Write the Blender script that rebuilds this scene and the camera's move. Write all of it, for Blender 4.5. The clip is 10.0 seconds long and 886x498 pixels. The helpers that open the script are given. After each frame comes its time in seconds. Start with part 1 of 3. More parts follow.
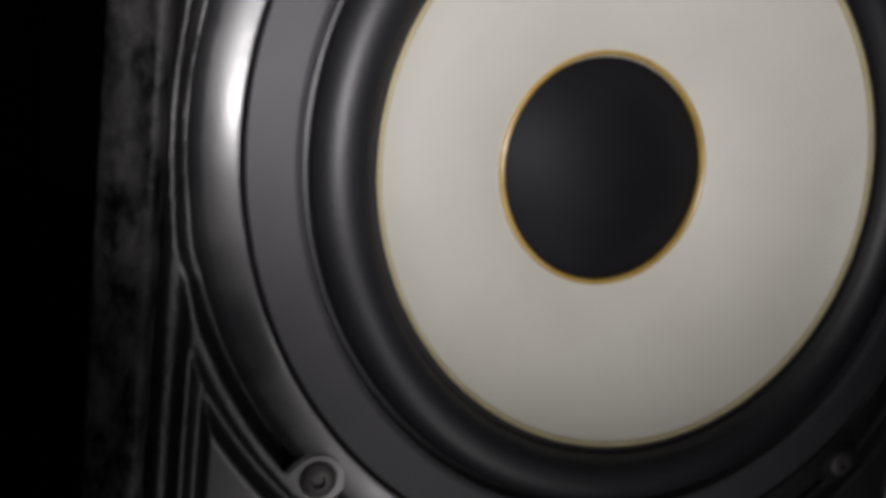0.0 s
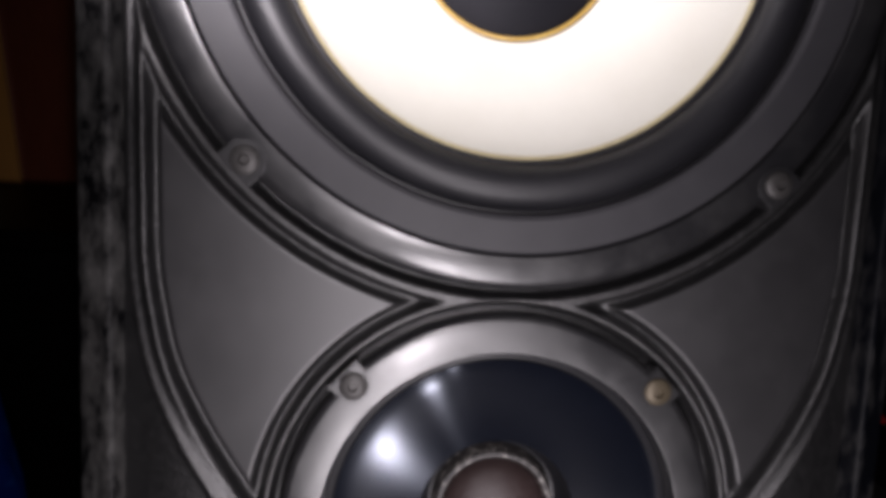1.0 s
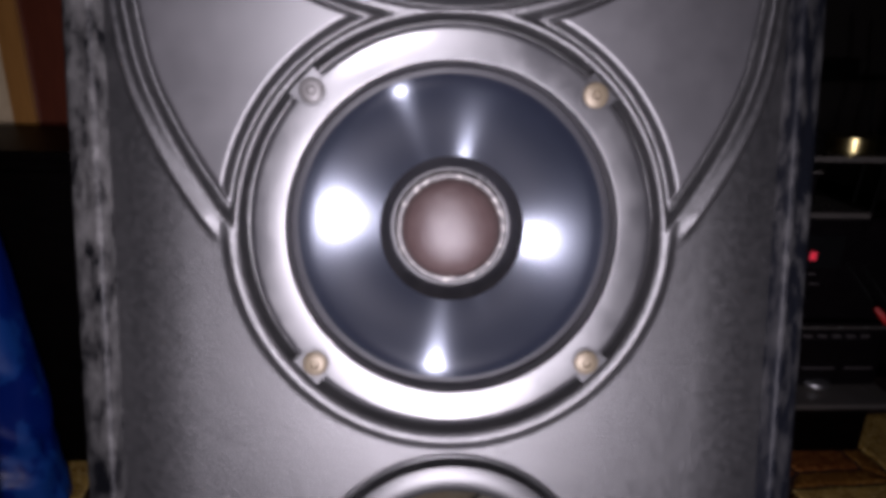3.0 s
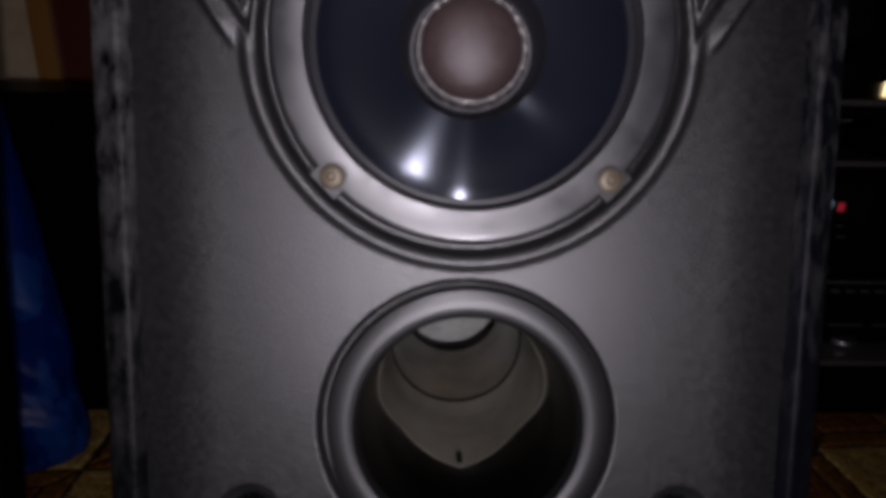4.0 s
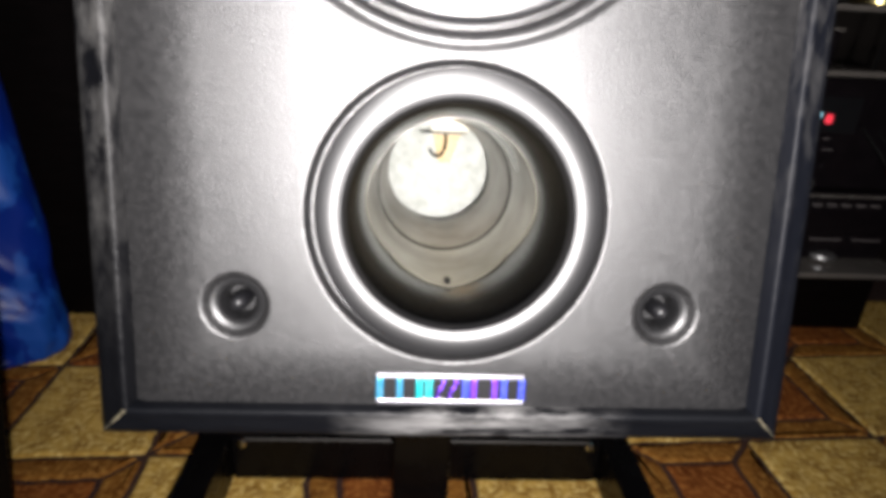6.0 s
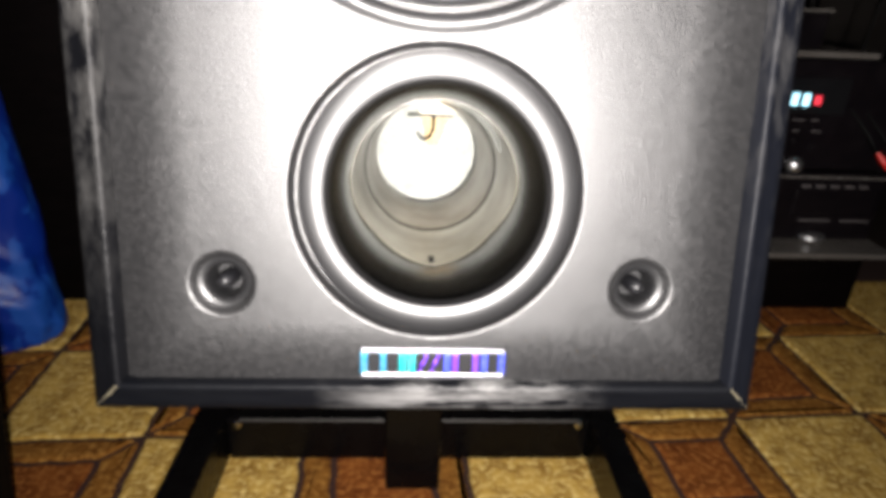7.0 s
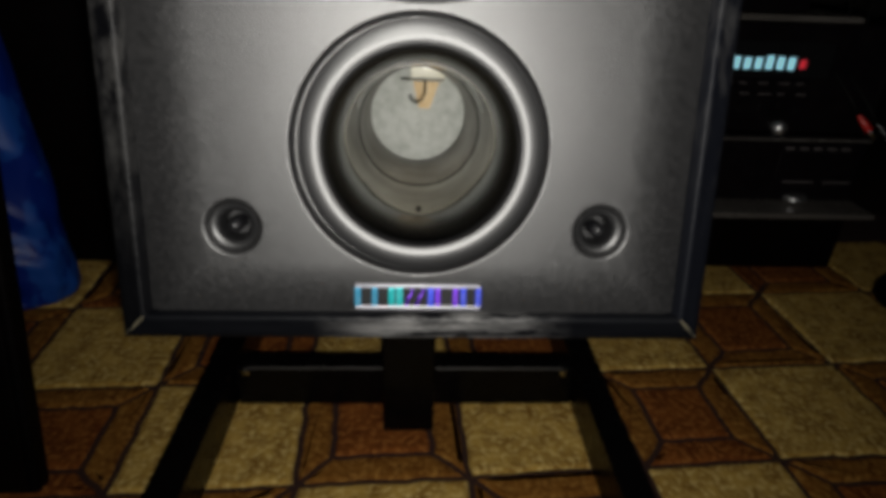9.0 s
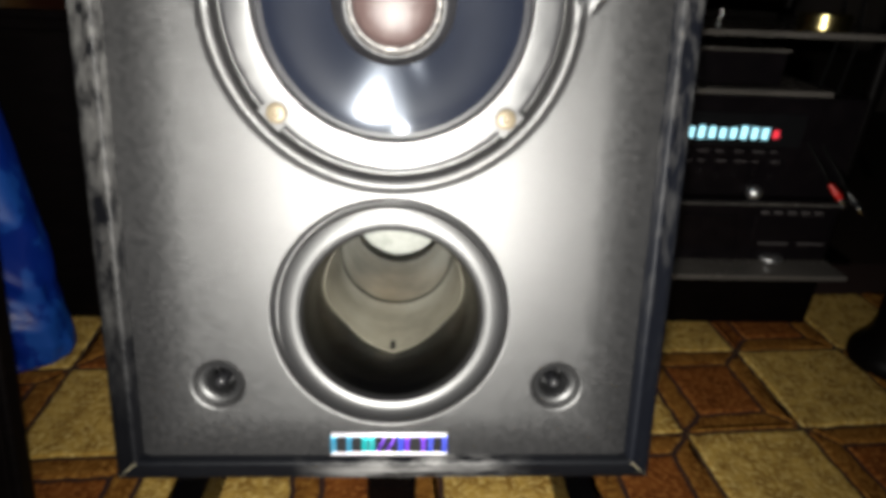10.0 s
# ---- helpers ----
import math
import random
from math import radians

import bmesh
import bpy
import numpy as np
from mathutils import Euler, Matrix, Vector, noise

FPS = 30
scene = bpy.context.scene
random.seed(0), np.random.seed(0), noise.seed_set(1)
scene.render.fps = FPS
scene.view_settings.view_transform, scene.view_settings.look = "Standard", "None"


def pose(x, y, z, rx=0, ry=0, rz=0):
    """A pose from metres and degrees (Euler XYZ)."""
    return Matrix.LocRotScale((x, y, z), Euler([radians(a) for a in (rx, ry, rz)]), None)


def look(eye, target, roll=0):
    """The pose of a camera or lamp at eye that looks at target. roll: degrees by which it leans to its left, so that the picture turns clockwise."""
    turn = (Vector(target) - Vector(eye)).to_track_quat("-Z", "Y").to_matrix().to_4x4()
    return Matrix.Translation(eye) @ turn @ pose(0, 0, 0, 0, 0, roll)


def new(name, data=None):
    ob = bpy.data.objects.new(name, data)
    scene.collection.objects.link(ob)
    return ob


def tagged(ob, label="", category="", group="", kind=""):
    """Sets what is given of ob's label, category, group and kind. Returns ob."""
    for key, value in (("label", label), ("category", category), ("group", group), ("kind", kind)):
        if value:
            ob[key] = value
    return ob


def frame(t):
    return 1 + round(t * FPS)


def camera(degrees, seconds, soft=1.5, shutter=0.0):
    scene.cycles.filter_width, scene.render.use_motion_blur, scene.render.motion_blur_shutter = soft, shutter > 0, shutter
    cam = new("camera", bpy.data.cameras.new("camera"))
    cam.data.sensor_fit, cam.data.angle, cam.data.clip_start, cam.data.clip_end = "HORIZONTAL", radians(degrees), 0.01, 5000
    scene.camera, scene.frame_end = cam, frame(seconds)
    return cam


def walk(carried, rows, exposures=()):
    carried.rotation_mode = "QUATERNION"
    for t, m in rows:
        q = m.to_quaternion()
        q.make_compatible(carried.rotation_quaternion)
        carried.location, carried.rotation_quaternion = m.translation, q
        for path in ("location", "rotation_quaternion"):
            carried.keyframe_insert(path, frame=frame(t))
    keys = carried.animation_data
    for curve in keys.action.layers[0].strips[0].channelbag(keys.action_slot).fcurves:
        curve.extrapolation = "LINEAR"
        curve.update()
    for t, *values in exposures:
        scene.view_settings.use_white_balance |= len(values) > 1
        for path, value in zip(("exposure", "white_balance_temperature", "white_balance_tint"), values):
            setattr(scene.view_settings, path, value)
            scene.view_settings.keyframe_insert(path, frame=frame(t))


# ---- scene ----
cam = camera(72.0, 10.0, soft=5.0)
PATH = [
    (0, (-0.096, -0.1276, 0.5891), (0.521, 1.756, 0.326), 7.5),
    (0.5, (-0.0487, -0.1668, 0.5514), (0.167, 1.813, 0.366), 3.03),
    (1, (-0.035, -0.174, 0.513), (0.125, 1.81, 0.317), 2.6),
    (1.5, (-0.019, -0.184, 0.491), (0.108, 1.803, 0.299), 1.1),
    (2, (-0.014, -0.188, 0.476), (0.116, 1.787, 0.185), 1.3),
    (3.5, (-0.013, -0.203, 0.396), (0.057, 1.786, 0.198), 0.3),
    (4, (-0.013, -0.201, 0.366), (0.027, 1.787, 0.15), 0.8),
    (4.5, (-0.02, -0.199, 0.349), (0.086, 1.774, 0.042), 1.3),
    (5, (-0.025, -0.201, 0.327), (0.054, 1.771, 0.001), 1.7),
    (5.5, (-0.02, -0.202, 0.31), (0.074, 1.766, -0.035), 2.2),
    (7, (-0.009, -0.21, 0.308), (0.098, 1.745, -0.1), 1.7),
    (7.5, (-0.007, -0.227, 0.303), (0.096, 1.716, -0.159), 2.0),
    (8, (-0.006, -0.229, 0.292), (0.091, 1.697, -0.238), 2.1),
    (8.5, (-0.006, -0.228, 0.293), (0.1, 1.698, -0.235), 2.1),
    (9, (-0.003, -0.242, 0.306), (0.1, 1.689, -0.202), 1.5),
    (9.5, (0.005, -0.251, 0.33), (0.118, 1.69, -0.136), 0.9),
    (10, (0.007, -0.249, 0.375), (0.122, 1.689, -0.104), 1.8),
]
# The loudspeaker leans back on its stand; the path is written in its own upright frame.
LEAN = Matrix.Translation((0, 0, 0.037)) @ Matrix.Rotation(radians(-12), 4, "X")
EXPOSURES = [
    (0, -3.85, 6300, 15), (0.5, -4.05, 6300, 15), (1.0, -2.1, 6300, 23), (1.5, -1.55, 6100, 30), (2.0, -1.55, 6000, 31),
    (3.5, 0.1, 6000, 28), (4.0, -1.9, 6100, 27), (4.5, -0.4, 6300, 19), (5.0, -0.27, 6400, 17), (5.5, 0.45, 6400, 15),
    (7.0, 1.3, 6600, 13), (7.5, 0.45, 6700, 12), (8.0, -0.56, 6700, 10), (8.5, -0.98, 6700, 9), (9.0, -0.7, 6600, 8),
    (9.5, 0.1, 6600, 7), (10.0, 0.8, 6600, 7)]
walk(cam, [(t, LEAN @ look(eye, target, roll)) for t, eye, target, roll in PATH], EXPOSURES)

# ---- world and light ----
world = bpy.data.worlds.new("night")
scene.world = world
world.use_nodes = True
world.node_tree.nodes["Background"].inputs["Color"].default_value = (0.5, 0.45, 0.5, 1)
world.node_tree.nodes["Background"].inputs["Strength"].default_value = 0.0006


def torch(name, local, aim, watts, beam=140):
    """The small white lamp of the hand-held torch that lights the front of the loudspeaker."""
    data = bpy.data.lights.new(name, "SPOT")
    data.shadow_soft_size, data.energy, data.color = 0.005, watts, (1.0, 0.97, 0.93)
    data.spot_size, data.spot_blend = radians(beam), 1.0
    ob = new(name, data)
    ob.matrix_world = LEAN @ look(local, aim)
    return ob


torch("torch_low", (0.004, -0.250, 0.290), (0.018, 0.0, 0.290), 8.8, 134)
torch("torch_mid", (-0.014, -0.205, 0.398), (-0.010, 0.0, 0.413), 4.2, 100)
torch("torch_upper", (-0.030, -0.180, 0.505), (-0.014, 0.0, 0.518), 3.2, 84)
torch("torch_high", (-0.104, -0.160, 0.616), (-0.045, 0.0, 0.645), 25.0, 88)


# ---- materials ----
def material(name, base, rough=0.5, metal=0.0, second=None, scale=40.0, amount=0.5, bump=0.0, bump_scale=600.0,
             stretch=(1, 1, 1), specular=0.5, coat=0.0, emit=None, emit_strength=0.0, rough_var=0.0, low=0.4, high=0.65, coat_rough=0.05):
    """A surface with large stains (second colour), fine grain in the relief and uneven gloss."""
    m = bpy.data.materials.new(name)
    m.use_nodes = True
    nt = m.node_tree
    b = nt.nodes["Principled BSDF"]
    b.inputs["Base Color"].default_value = (*base, 1)
    b.inputs["Roughness"].default_value = rough
    b.inputs["Metallic"].default_value = metal
    b.inputs["Specular IOR Level"].default_value = specular
    b.inputs["Coat Weight"].default_value = coat
    b.inputs["Coat Roughness"].default_value = coat_rough
    if emit:
        b.inputs["Emission Color"].default_value = (*emit, 1)
        b.inputs["Emission Strength"].default_value = emit_strength
    co = nt.nodes.new("ShaderNodeTexCoord")
    mp = nt.nodes.new("ShaderNodeMapping")
    mp.inputs["Scale"].default_value = stretch
    nt.links.new(co.outputs["Object"], mp.inputs["Vector"])
    if second or rough_var:
        n = nt.nodes.new("ShaderNodeTexNoise")
        n.inputs["Scale"].default_value = scale
        n.inputs["Detail"].default_value = 6
        n.inputs["Roughness"].default_value = 0.65
        nt.links.new(mp.outputs["Vector"], n.inputs["Vector"])
        r = nt.nodes.new("ShaderNodeMapRange")
        r.inputs["From Min"].default_value, r.inputs["From Max"].default_value = low, high
        nt.links.new(n.outputs["Fac"], r.inputs["Value"])
        if second:
            k = nt.nodes.new("ShaderNodeMath")
            k.operation = "MULTIPLY"
            k.inputs[1].default_value = amount
            nt.links.new(r.outputs["Result"], k.inputs[0])
            mix = nt.nodes.new("ShaderNodeMix")
            mix.data_type = "RGBA"
            mix.inputs["A"].default_value, mix.inputs["B"].default_value = (*base, 1), (*second, 1)
            nt.links.new(k.outputs[0], mix.inputs["Factor"])
            nt.links.new(mix.outputs["Result"], b.inputs["Base Color"])
        if rough_var:
            q = nt.nodes.new("ShaderNodeMath")
            q.operation = "MULTIPLY_ADD"
            q.inputs[1].default_value, q.inputs[2].default_value = rough_var, rough
            nt.links.new(r.outputs["Result"], q.inputs[0])
            nt.links.new(q.outputs[0], b.inputs["Roughness"])
    if bump:
        f = nt.nodes.new("ShaderNodeTexNoise")
        f.inputs["Scale"].default_value = bump_scale
        f.inputs["Detail"].default_value = 3
        nt.links.new(mp.outputs["Vector"], f.inputs["Vector"])
        u = nt.nodes.new("ShaderNodeBump")
        u.inputs["Strength"].default_value = bump
        u.inputs["Distance"].default_value = 0.0006
        nt.links.new(f.outputs["Fac"], u.inputs["Height"])
        nt.links.new(u.outputs["Normal"], b.inputs["Normal"])
    return m


BAFFLE = material("black_moulded_plastic", (0.0062, 0.0062, 0.0066), 0.425, second=(0.012, 0.0115, 0.012), scale=420, amount=0.8, bump=0.38, bump_scale=1150, rough_var=0.07, specular=0.9)
INSET = material("smooth_satin_plastic", (0.0165, 0.016, 0.0175), 0.44, second=(0.021, 0.0203, 0.0218), scale=60, amount=0.7, bump=0.05, bump_scale=1400, rough_var=0.04, specular=0.95)
TRIM = material("scuffed_black_vinyl", (0.0022, 0.0023, 0.003), 0.42, specular=0.12, second=(0.17, 0.166, 0.16), scale=120, amount=0.6, bump=0.6, bump_scale=520, stretch=(1.2, 1, 0.7), low=0.38, high=0.74, rough_var=0.2)
TRIM_RIGHT = material("rubbed_black_vinyl", (0.0035, 0.004, 0.006), 0.45, specular=0.1, second=(0.08, 0.078, 0.076), scale=120, amount=0.6, bump=0.4, bump_scale=420, stretch=(1.3, 1, 0.5), low=0.46, high=0.72, rough_var=0.2)
TRIM_LOW = material("black_vinyl_edge", (0.002, 0.0023, 0.0033), 0.48, specular=0.1, second=(0.19, 0.187, 0.185), scale=40, amount=0.9, bump=0.35, bump_scale=260, stretch=(0.5, 1, 2.2), low=0.42, high=0.6, rough_var=0.2)


def worn_patch(m, centre, half, axis="X"):
    """Lets the pale scuffs of a trim show fully round one worn stretch of its length, faintly elsewhere."""
    nt = m.node_tree
    mix = next(n for n in nt.nodes if n.bl_idname == "ShaderNodeMix")
    source = mix.inputs["Factor"].links[0].from_socket
    co, xyz = nt.nodes.new("ShaderNodeTexCoord"), nt.nodes.new("ShaderNodeSeparateXYZ")
    nt.links.new(co.outputs["Object"], xyz.inputs[0])
    off, size, fade, times = (nt.nodes.new("ShaderNodeMath") for _ in range(4))
    off.operation, size.operation, times.operation, fade.operation = "SUBTRACT", "ABSOLUTE", "MULTIPLY", "MULTIPLY_ADD"
    off.inputs[1].default_value = centre
    nt.links.new(xyz.outputs[axis], off.inputs[0])
    nt.links.new(off.outputs[0], size.inputs[0])
    fade.inputs[1].default_value, fade.inputs[2].default_value, fade.use_clamp = -1.0 / half, 1.25, True
    nt.links.new(size.outputs[0], fade.inputs[0])
    nt.links.new(source, times.inputs[0])
    nt.links.new(fade.outputs[0], times.inputs[1])
    nt.links.new(times.outputs[0], mix.inputs["Factor"])


worn_patch(TRIM_LOW, 0.012, 0.045)
worn_patch(TRIM, 0.47, 0.19, "Z")
worn_patch(TRIM_RIGHT, 0.42, 0.13, "Z")
VINYL = material("black_ash_vinyl", (0.01, 0.01, 0.011), 0.45, second=(0.05, 0.05, 0.052), scale=70, stretch=(3, 3, 0.4), bump=0.3, bump_scale=200)
SEAM = material("raw_board_edge", (0.14, 0.12, 0.075), 0.8, second=(0.08, 0.07, 0.05), scale=200)
FRAME = material("driver_frame_plastic", (0.013, 0.013, 0.0145), 0.30, specular=0.85, second=(0.025, 0.0245, 0.025), scale=50, amount=0.6, bump=0.05, bump_scale=1400, rough_var=0.12)
GASKET = material("grey_foam_gasket", (0.027, 0.0265, 0.03), 0.6, second=(0.037, 0.036, 0.04), scale=80, bump=0.12, bump_scale=1500)
RUBBER = material("black_rubber_surround", (0.007, 0.007, 0.009), 0.5, second=(0.012, 0.012, 0.014), scale=60, bump=0.1)
CAP = material("black_dust_cap", (0.005, 0.005, 0.007), 0.6, specular=0.15, second=(0.009, 0.009, 0.012), scale=40, bump=0.1, bump_scale=500)
GLUE = material("amber_glue", (0.32, 0.2, 0.045), 0.35, second=(0.5, 0.36, 0.1), scale=120, bump=0.2)
EDGE = material("tan_cone_edge", (0.42, 0.37, 0.22), 0.5, second=(0.3, 0.25, 0.14), scale=150)
GLOSS = material("glossy_midnight_plastic", (0.0042, 0.0052, 0.0088), 0.18, specular=0.19, second=(0.0052, 0.0064, 0.0108), scale=200, coat=0.035, coat_rough=0.33)


def turned(m, amount):
    """Fine turned grooves round the axis: the gloss spreads along the radius."""
    nt = m.node_tree
    b = nt.nodes["Principled BSDF"]
    t = nt.nodes.new("ShaderNodeTangent")
    t.direction_type, t.axis = "RADIAL", "Y"
    nt.links.new(t.outputs["Tangent"], b.inputs["Tangent"])
    b.inputs["Anisotropic"].default_value, b.inputs["Anisotropic Rotation"].default_value = amount, 0.25
    b.inputs["Specular Tint"].default_value = (0.78, 0.86, 1.0, 1)


turned(GLOSS, 1.0)
DOME = material("brown_silk_dome", (0.035, 0.022, 0.021), 0.4, second=(0.05, 0.034, 0.032), scale=260, bump=0.5, bump_scale=1500)
DOME_RING = material("dusty_ring", (0.03, 0.027, 0.026), 0.55, second=(0.3, 0.28, 0.26), scale=420, low=0.52, high=0.62, amount=0.8, bump=0.3)
BLACK = material("satin_black_plastic", (0.005, 0.005, 0.006), 0.35, second=(0.008, 0.008, 0.009), scale=40, bump=0.1)
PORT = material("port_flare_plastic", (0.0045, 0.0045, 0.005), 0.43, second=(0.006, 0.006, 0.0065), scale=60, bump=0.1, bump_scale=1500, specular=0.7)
# The port's plastic again, glossier, with the throat's shade put into its colour.
THROAT = material("shaded_port_plastic", (0.0009, 0.0009, 0.001), 0.2, second=(0.0014, 0.0014, 0.0015), scale=60, bump=0.05, bump_scale=900, specular=0.22)
TUBE = material("grey_port_tube", (0.235, 0.22, 0.172), 0.3, second=(0.09, 0.082, 0.06), scale=19, amount=0.65, bump=0.2, bump_scale=200, rough_var=0.15)
SLEEVE = material("yellowed_port_tube", (0.15, 0.122, 0.078), 0.3, second=(0.06, 0.05, 0.033), scale=22, amount=0.65, bump=0.2, bump_scale=200, rough_var=0.15)
PAD = material("pale_damping_wool", (0.52, 0.535, 0.5), 0.9, second=(0.26, 0.275, 0.24), scale=120, bump=1.0, bump_scale=120)
BRASS = material("dull_brass", (0.105, 0.085, 0.055), 0.5, metal=0.4, second=(0.08, 0.06, 0.04), scale=500, bump=0.2)
STEEL = material("grey_screw", (0.065, 0.062, 0.06), 0.5, metal=0.4, second=(0.04, 0.038, 0.035), scale=500, bump=0.2)
CHROME = material("bright_chrome", (0.8, 0.8, 0.82), 0.12, metal=1.0, second=(0.6, 0.6, 0.62), scale=200)
STAND = material("glossy_black_steel", (0.0018, 0.0016, 0.0018), 0.22, specular=0.13, second=(0.003, 0.0027, 0.0027), scale=30, rough_var=0.12, bump=0.05, bump_scale=200)
WIRE = material("black_wire", (0.004, 0.004, 0.004), 0.7, specular=0.15)
YELLOW = material("yellow_capacitor_film", (0.93, 0.9, 0.74), 0.25, second=(0.95, 0.93, 0.84), scale=90)
AMBER = material("amber_board", (0.55, 0.36, 0.14), 0.5, second=(0.7, 0.55, 0.3), scale=60)
# The lighter blue patches paint the sheen of crumpled film into the colour.
BAG = material("blue_plastic_film", (0.002, 0.017, 0.17), 0.38, second=(0.012, 0.085, 0.36), scale=13, amount=0.6, stretch=(1.6, 1, 0.8), low=0.53, high=0.59, rough_var=0.1, specular=0.28)
DARK_WOOD = material("black_brown_veneer", (0.0018, 0.0013, 0.0013), 0.45, specular=0.06, second=(0.004, 0.0028, 0.0028), scale=30, stretch=(1, 1, 6))
WALLPAPER = material("beige_wallpaper", (0.78, 0.62, 0.4), 0.85, second=(0.58, 0.44, 0.26), scale=22, amount=0.8, bump=0.5, bump_scale=120)
PINE = material("varnished_pine", (0.42, 0.2, 0.05), 0.4, second=(0.3, 0.13, 0.03), scale=50, stretch=(6, 6, 0.6))
MAHOGANY = material("red_brown_varnish", (0.12, 0.03, 0.015), 0.35, second=(0.07, 0.018, 0.01), scale=40, stretch=(5, 5, 0.6))
PLASTER = material("dark_painted_plaster", (0.06, 0.05, 0.045), 0.9, second=(0.045, 0.038, 0.034), scale=8, bump=0.3, bump_scale=80)
BOARDS = material("dark_floor_boards", (0.02, 0.012, 0.008), 0.6, second=(0.012, 0.007, 0.005), scale=20, stretch=(1, 8, 1))
HIFI = material("black_hifi_front", (0.004, 0.003, 0.004), 0.3, specular=0.3, second=(0.007, 0.005, 0.006), scale=50, rough_var=0.1)
GLASS_SHELF = material("smoked_shelf", (0.09, 0.082, 0.075), 0.12, second=(0.12, 0.11, 0.1), scale=14, rough_var=0.2)
SATIN = material("satin_chrome", (0.85, 0.85, 0.86), 0.4, metal=1.0, second=(0.7, 0.7, 0.72), scale=200)
GOLD = material("gold_foot", (0.55, 0.45, 0.2), 0.25, metal=1.0, second=(0.4, 0.32, 0.14), scale=90)
CYAN = material("cyan_meter_light", (0.2, 0.5, 0.6), 0.4, emit=(0.42, 0.85, 1.0), emit_strength=0.9)
RED_LIGHT = material("red_meter_light", (0.4, 0.02, 0.03), 0.4, emit=(1.0, 0.05, 0.08), emit_strength=0.5)
PRINT = material("dim_print", (0.09, 0.08, 0.08), 0.5, second=(0.05, 0.045, 0.045), scale=300)
RED_PLUG = material("red_plug_plastic", (0.55, 0.02, 0.015), 0.35, second=(0.42, 0.02, 0.015), scale=80)
LINE = material("carpet_line", (0.02, 0.005, 0.0025), 0.95, second=(0.038, 0.010, 0.005), scale=300, bump=1.0, bump_scale=500)


def pile(name, base, second, third):
    """Short looped carpet pile: mottled print, light flecks and a fuzzy relief."""
    m = material(name, base, 0.95, second=second, scale=48, amount=1.0, low=0.42, high=0.6, bump=1.0, bump_scale=420, specular=0.1)
    nt = m.node_tree
    b = nt.nodes["Principled BSDF"]
    link = b.inputs["Base Color"].links[0]
    source = link.from_socket
    co = nt.nodes.new("ShaderNodeTexCoord")
    n = nt.nodes.new("ShaderNodeTexNoise")
    n.inputs["Scale"].default_value, n.inputs["Detail"].default_value = 190, 5
    nt.links.new(co.outputs["Object"], n.inputs["Vector"])
    r = nt.nodes.new("ShaderNodeMapRange")
    r.inputs["From Min"].default_value, r.inputs["From Max"].default_value = 0.47, 0.68
    nt.links.new(n.outputs["Fac"], r.inputs["Value"])
    mix = nt.nodes.new("ShaderNodeMix")
    mix.data_type = "RGBA"
    mix.inputs["B"].default_value = (*third, 1)
    nt.links.new(r.outputs["Result"], mix.inputs["Factor"])
    nt.links.new(source, mix.inputs["A"])
    nt.links.new(mix.outputs["Result"], b.inputs["Base Color"])
    return m


CREAM = pile("cream_pile", (0.45, 0.285, 0.066), (0.21, 0.11, 0.019), (0.66, 0.48, 0.17))
TAN = pile("tan_pile", (0.19, 0.078, 0.013), (0.11, 0.038, 0.006), (0.33, 0.165, 0.036))
BROWN = pile("brown_pile", (0.17, 0.052, 0.01), (0.09, 0.022, 0.0045), (0.31, 0.12, 0.028))


def cone_weave():
    """White woven cone: a fine diagonal weave in the relief, faint yellowing."""
    m = material("white_woven_cone", (0.55, 0.545, 0.49), 0.3, specular=0.7, second=(0.47, 0.46, 0.4), scale=14, amount=0.6)
    nt = m.node_tree
    b = nt.nodes["Principled BSDF"]
    co = nt.nodes.new("ShaderNodeTexCoord")
    heights = []
    for turn in (35, -55):
        mp = nt.nodes.new("ShaderNodeMapping")
        mp.inputs["Rotation"].default_value = (0, radians(turn), 0)
        nt.links.new(co.outputs["Object"], mp.inputs["Vector"])
        w = nt.nodes.new("ShaderNodeTexWave")
        w.inputs["Scale"].default_value, w.inputs["Distortion"].default_value = 260, 0.4
        nt.links.new(mp.outputs["Vector"], w.inputs["Vector"])
        heights.append(w.outputs["Fac"])
    add = nt.nodes.new("ShaderNodeMath")
    add.operation = "ADD"
    nt.links.new(heights[0], add.inputs[0])
    nt.links.new(heights[1], add.inputs[1])
    u = nt.nodes.new("ShaderNodeBump")
    u.inputs["Strength"].default_value, u.inputs["Distance"].default_value = 0.12, 0.0003
    nt.links.new(add.outputs[0], u.inputs["Height"])
    nt.links.new(u.outputs["Normal"], b.inputs["Normal"])
    return m


CONE = cone_weave()


def foil(name, tint):
    """Holographic foil: brushed metal of one rainbow tint."""
    return material(name, tint, 0.4, metal=0.9, second=tuple(0.15 + 0.85 * c for c in tint), scale=420, amount=0.5)


FOILS = [foil("foil_sea_blue", (0.03, 0.25, 0.42)), foil("foil_teal", (0.01, 0.4, 0.42)), foil("foil_blue", (0.05, 0.08, 0.7)), foil("foil_violet", (0.18, 0.04, 0.7)), foil("foil_silver", (0.24, 0.24, 0.27))]


# ---- mesh helpers ----
def mesh_from(name, verts, faces, smooth=True):
    me = bpy.data.meshes.new(name)
    me.from_pydata([tuple(v) for v in verts], [], [tuple(f) for f in faces])
    me.validate()
    if smooth:
        me.polygons.foreach_set("use_smooth", [True] * len(me.polygons))
    me.update()
    return me


def thing(name, label, category, at=Matrix(), group="", kind=""):
    ob = new(name)
    ob.empty_display_size = 0.02
    ob.matrix_world = at
    return tagged(ob, label, category, group, kind)


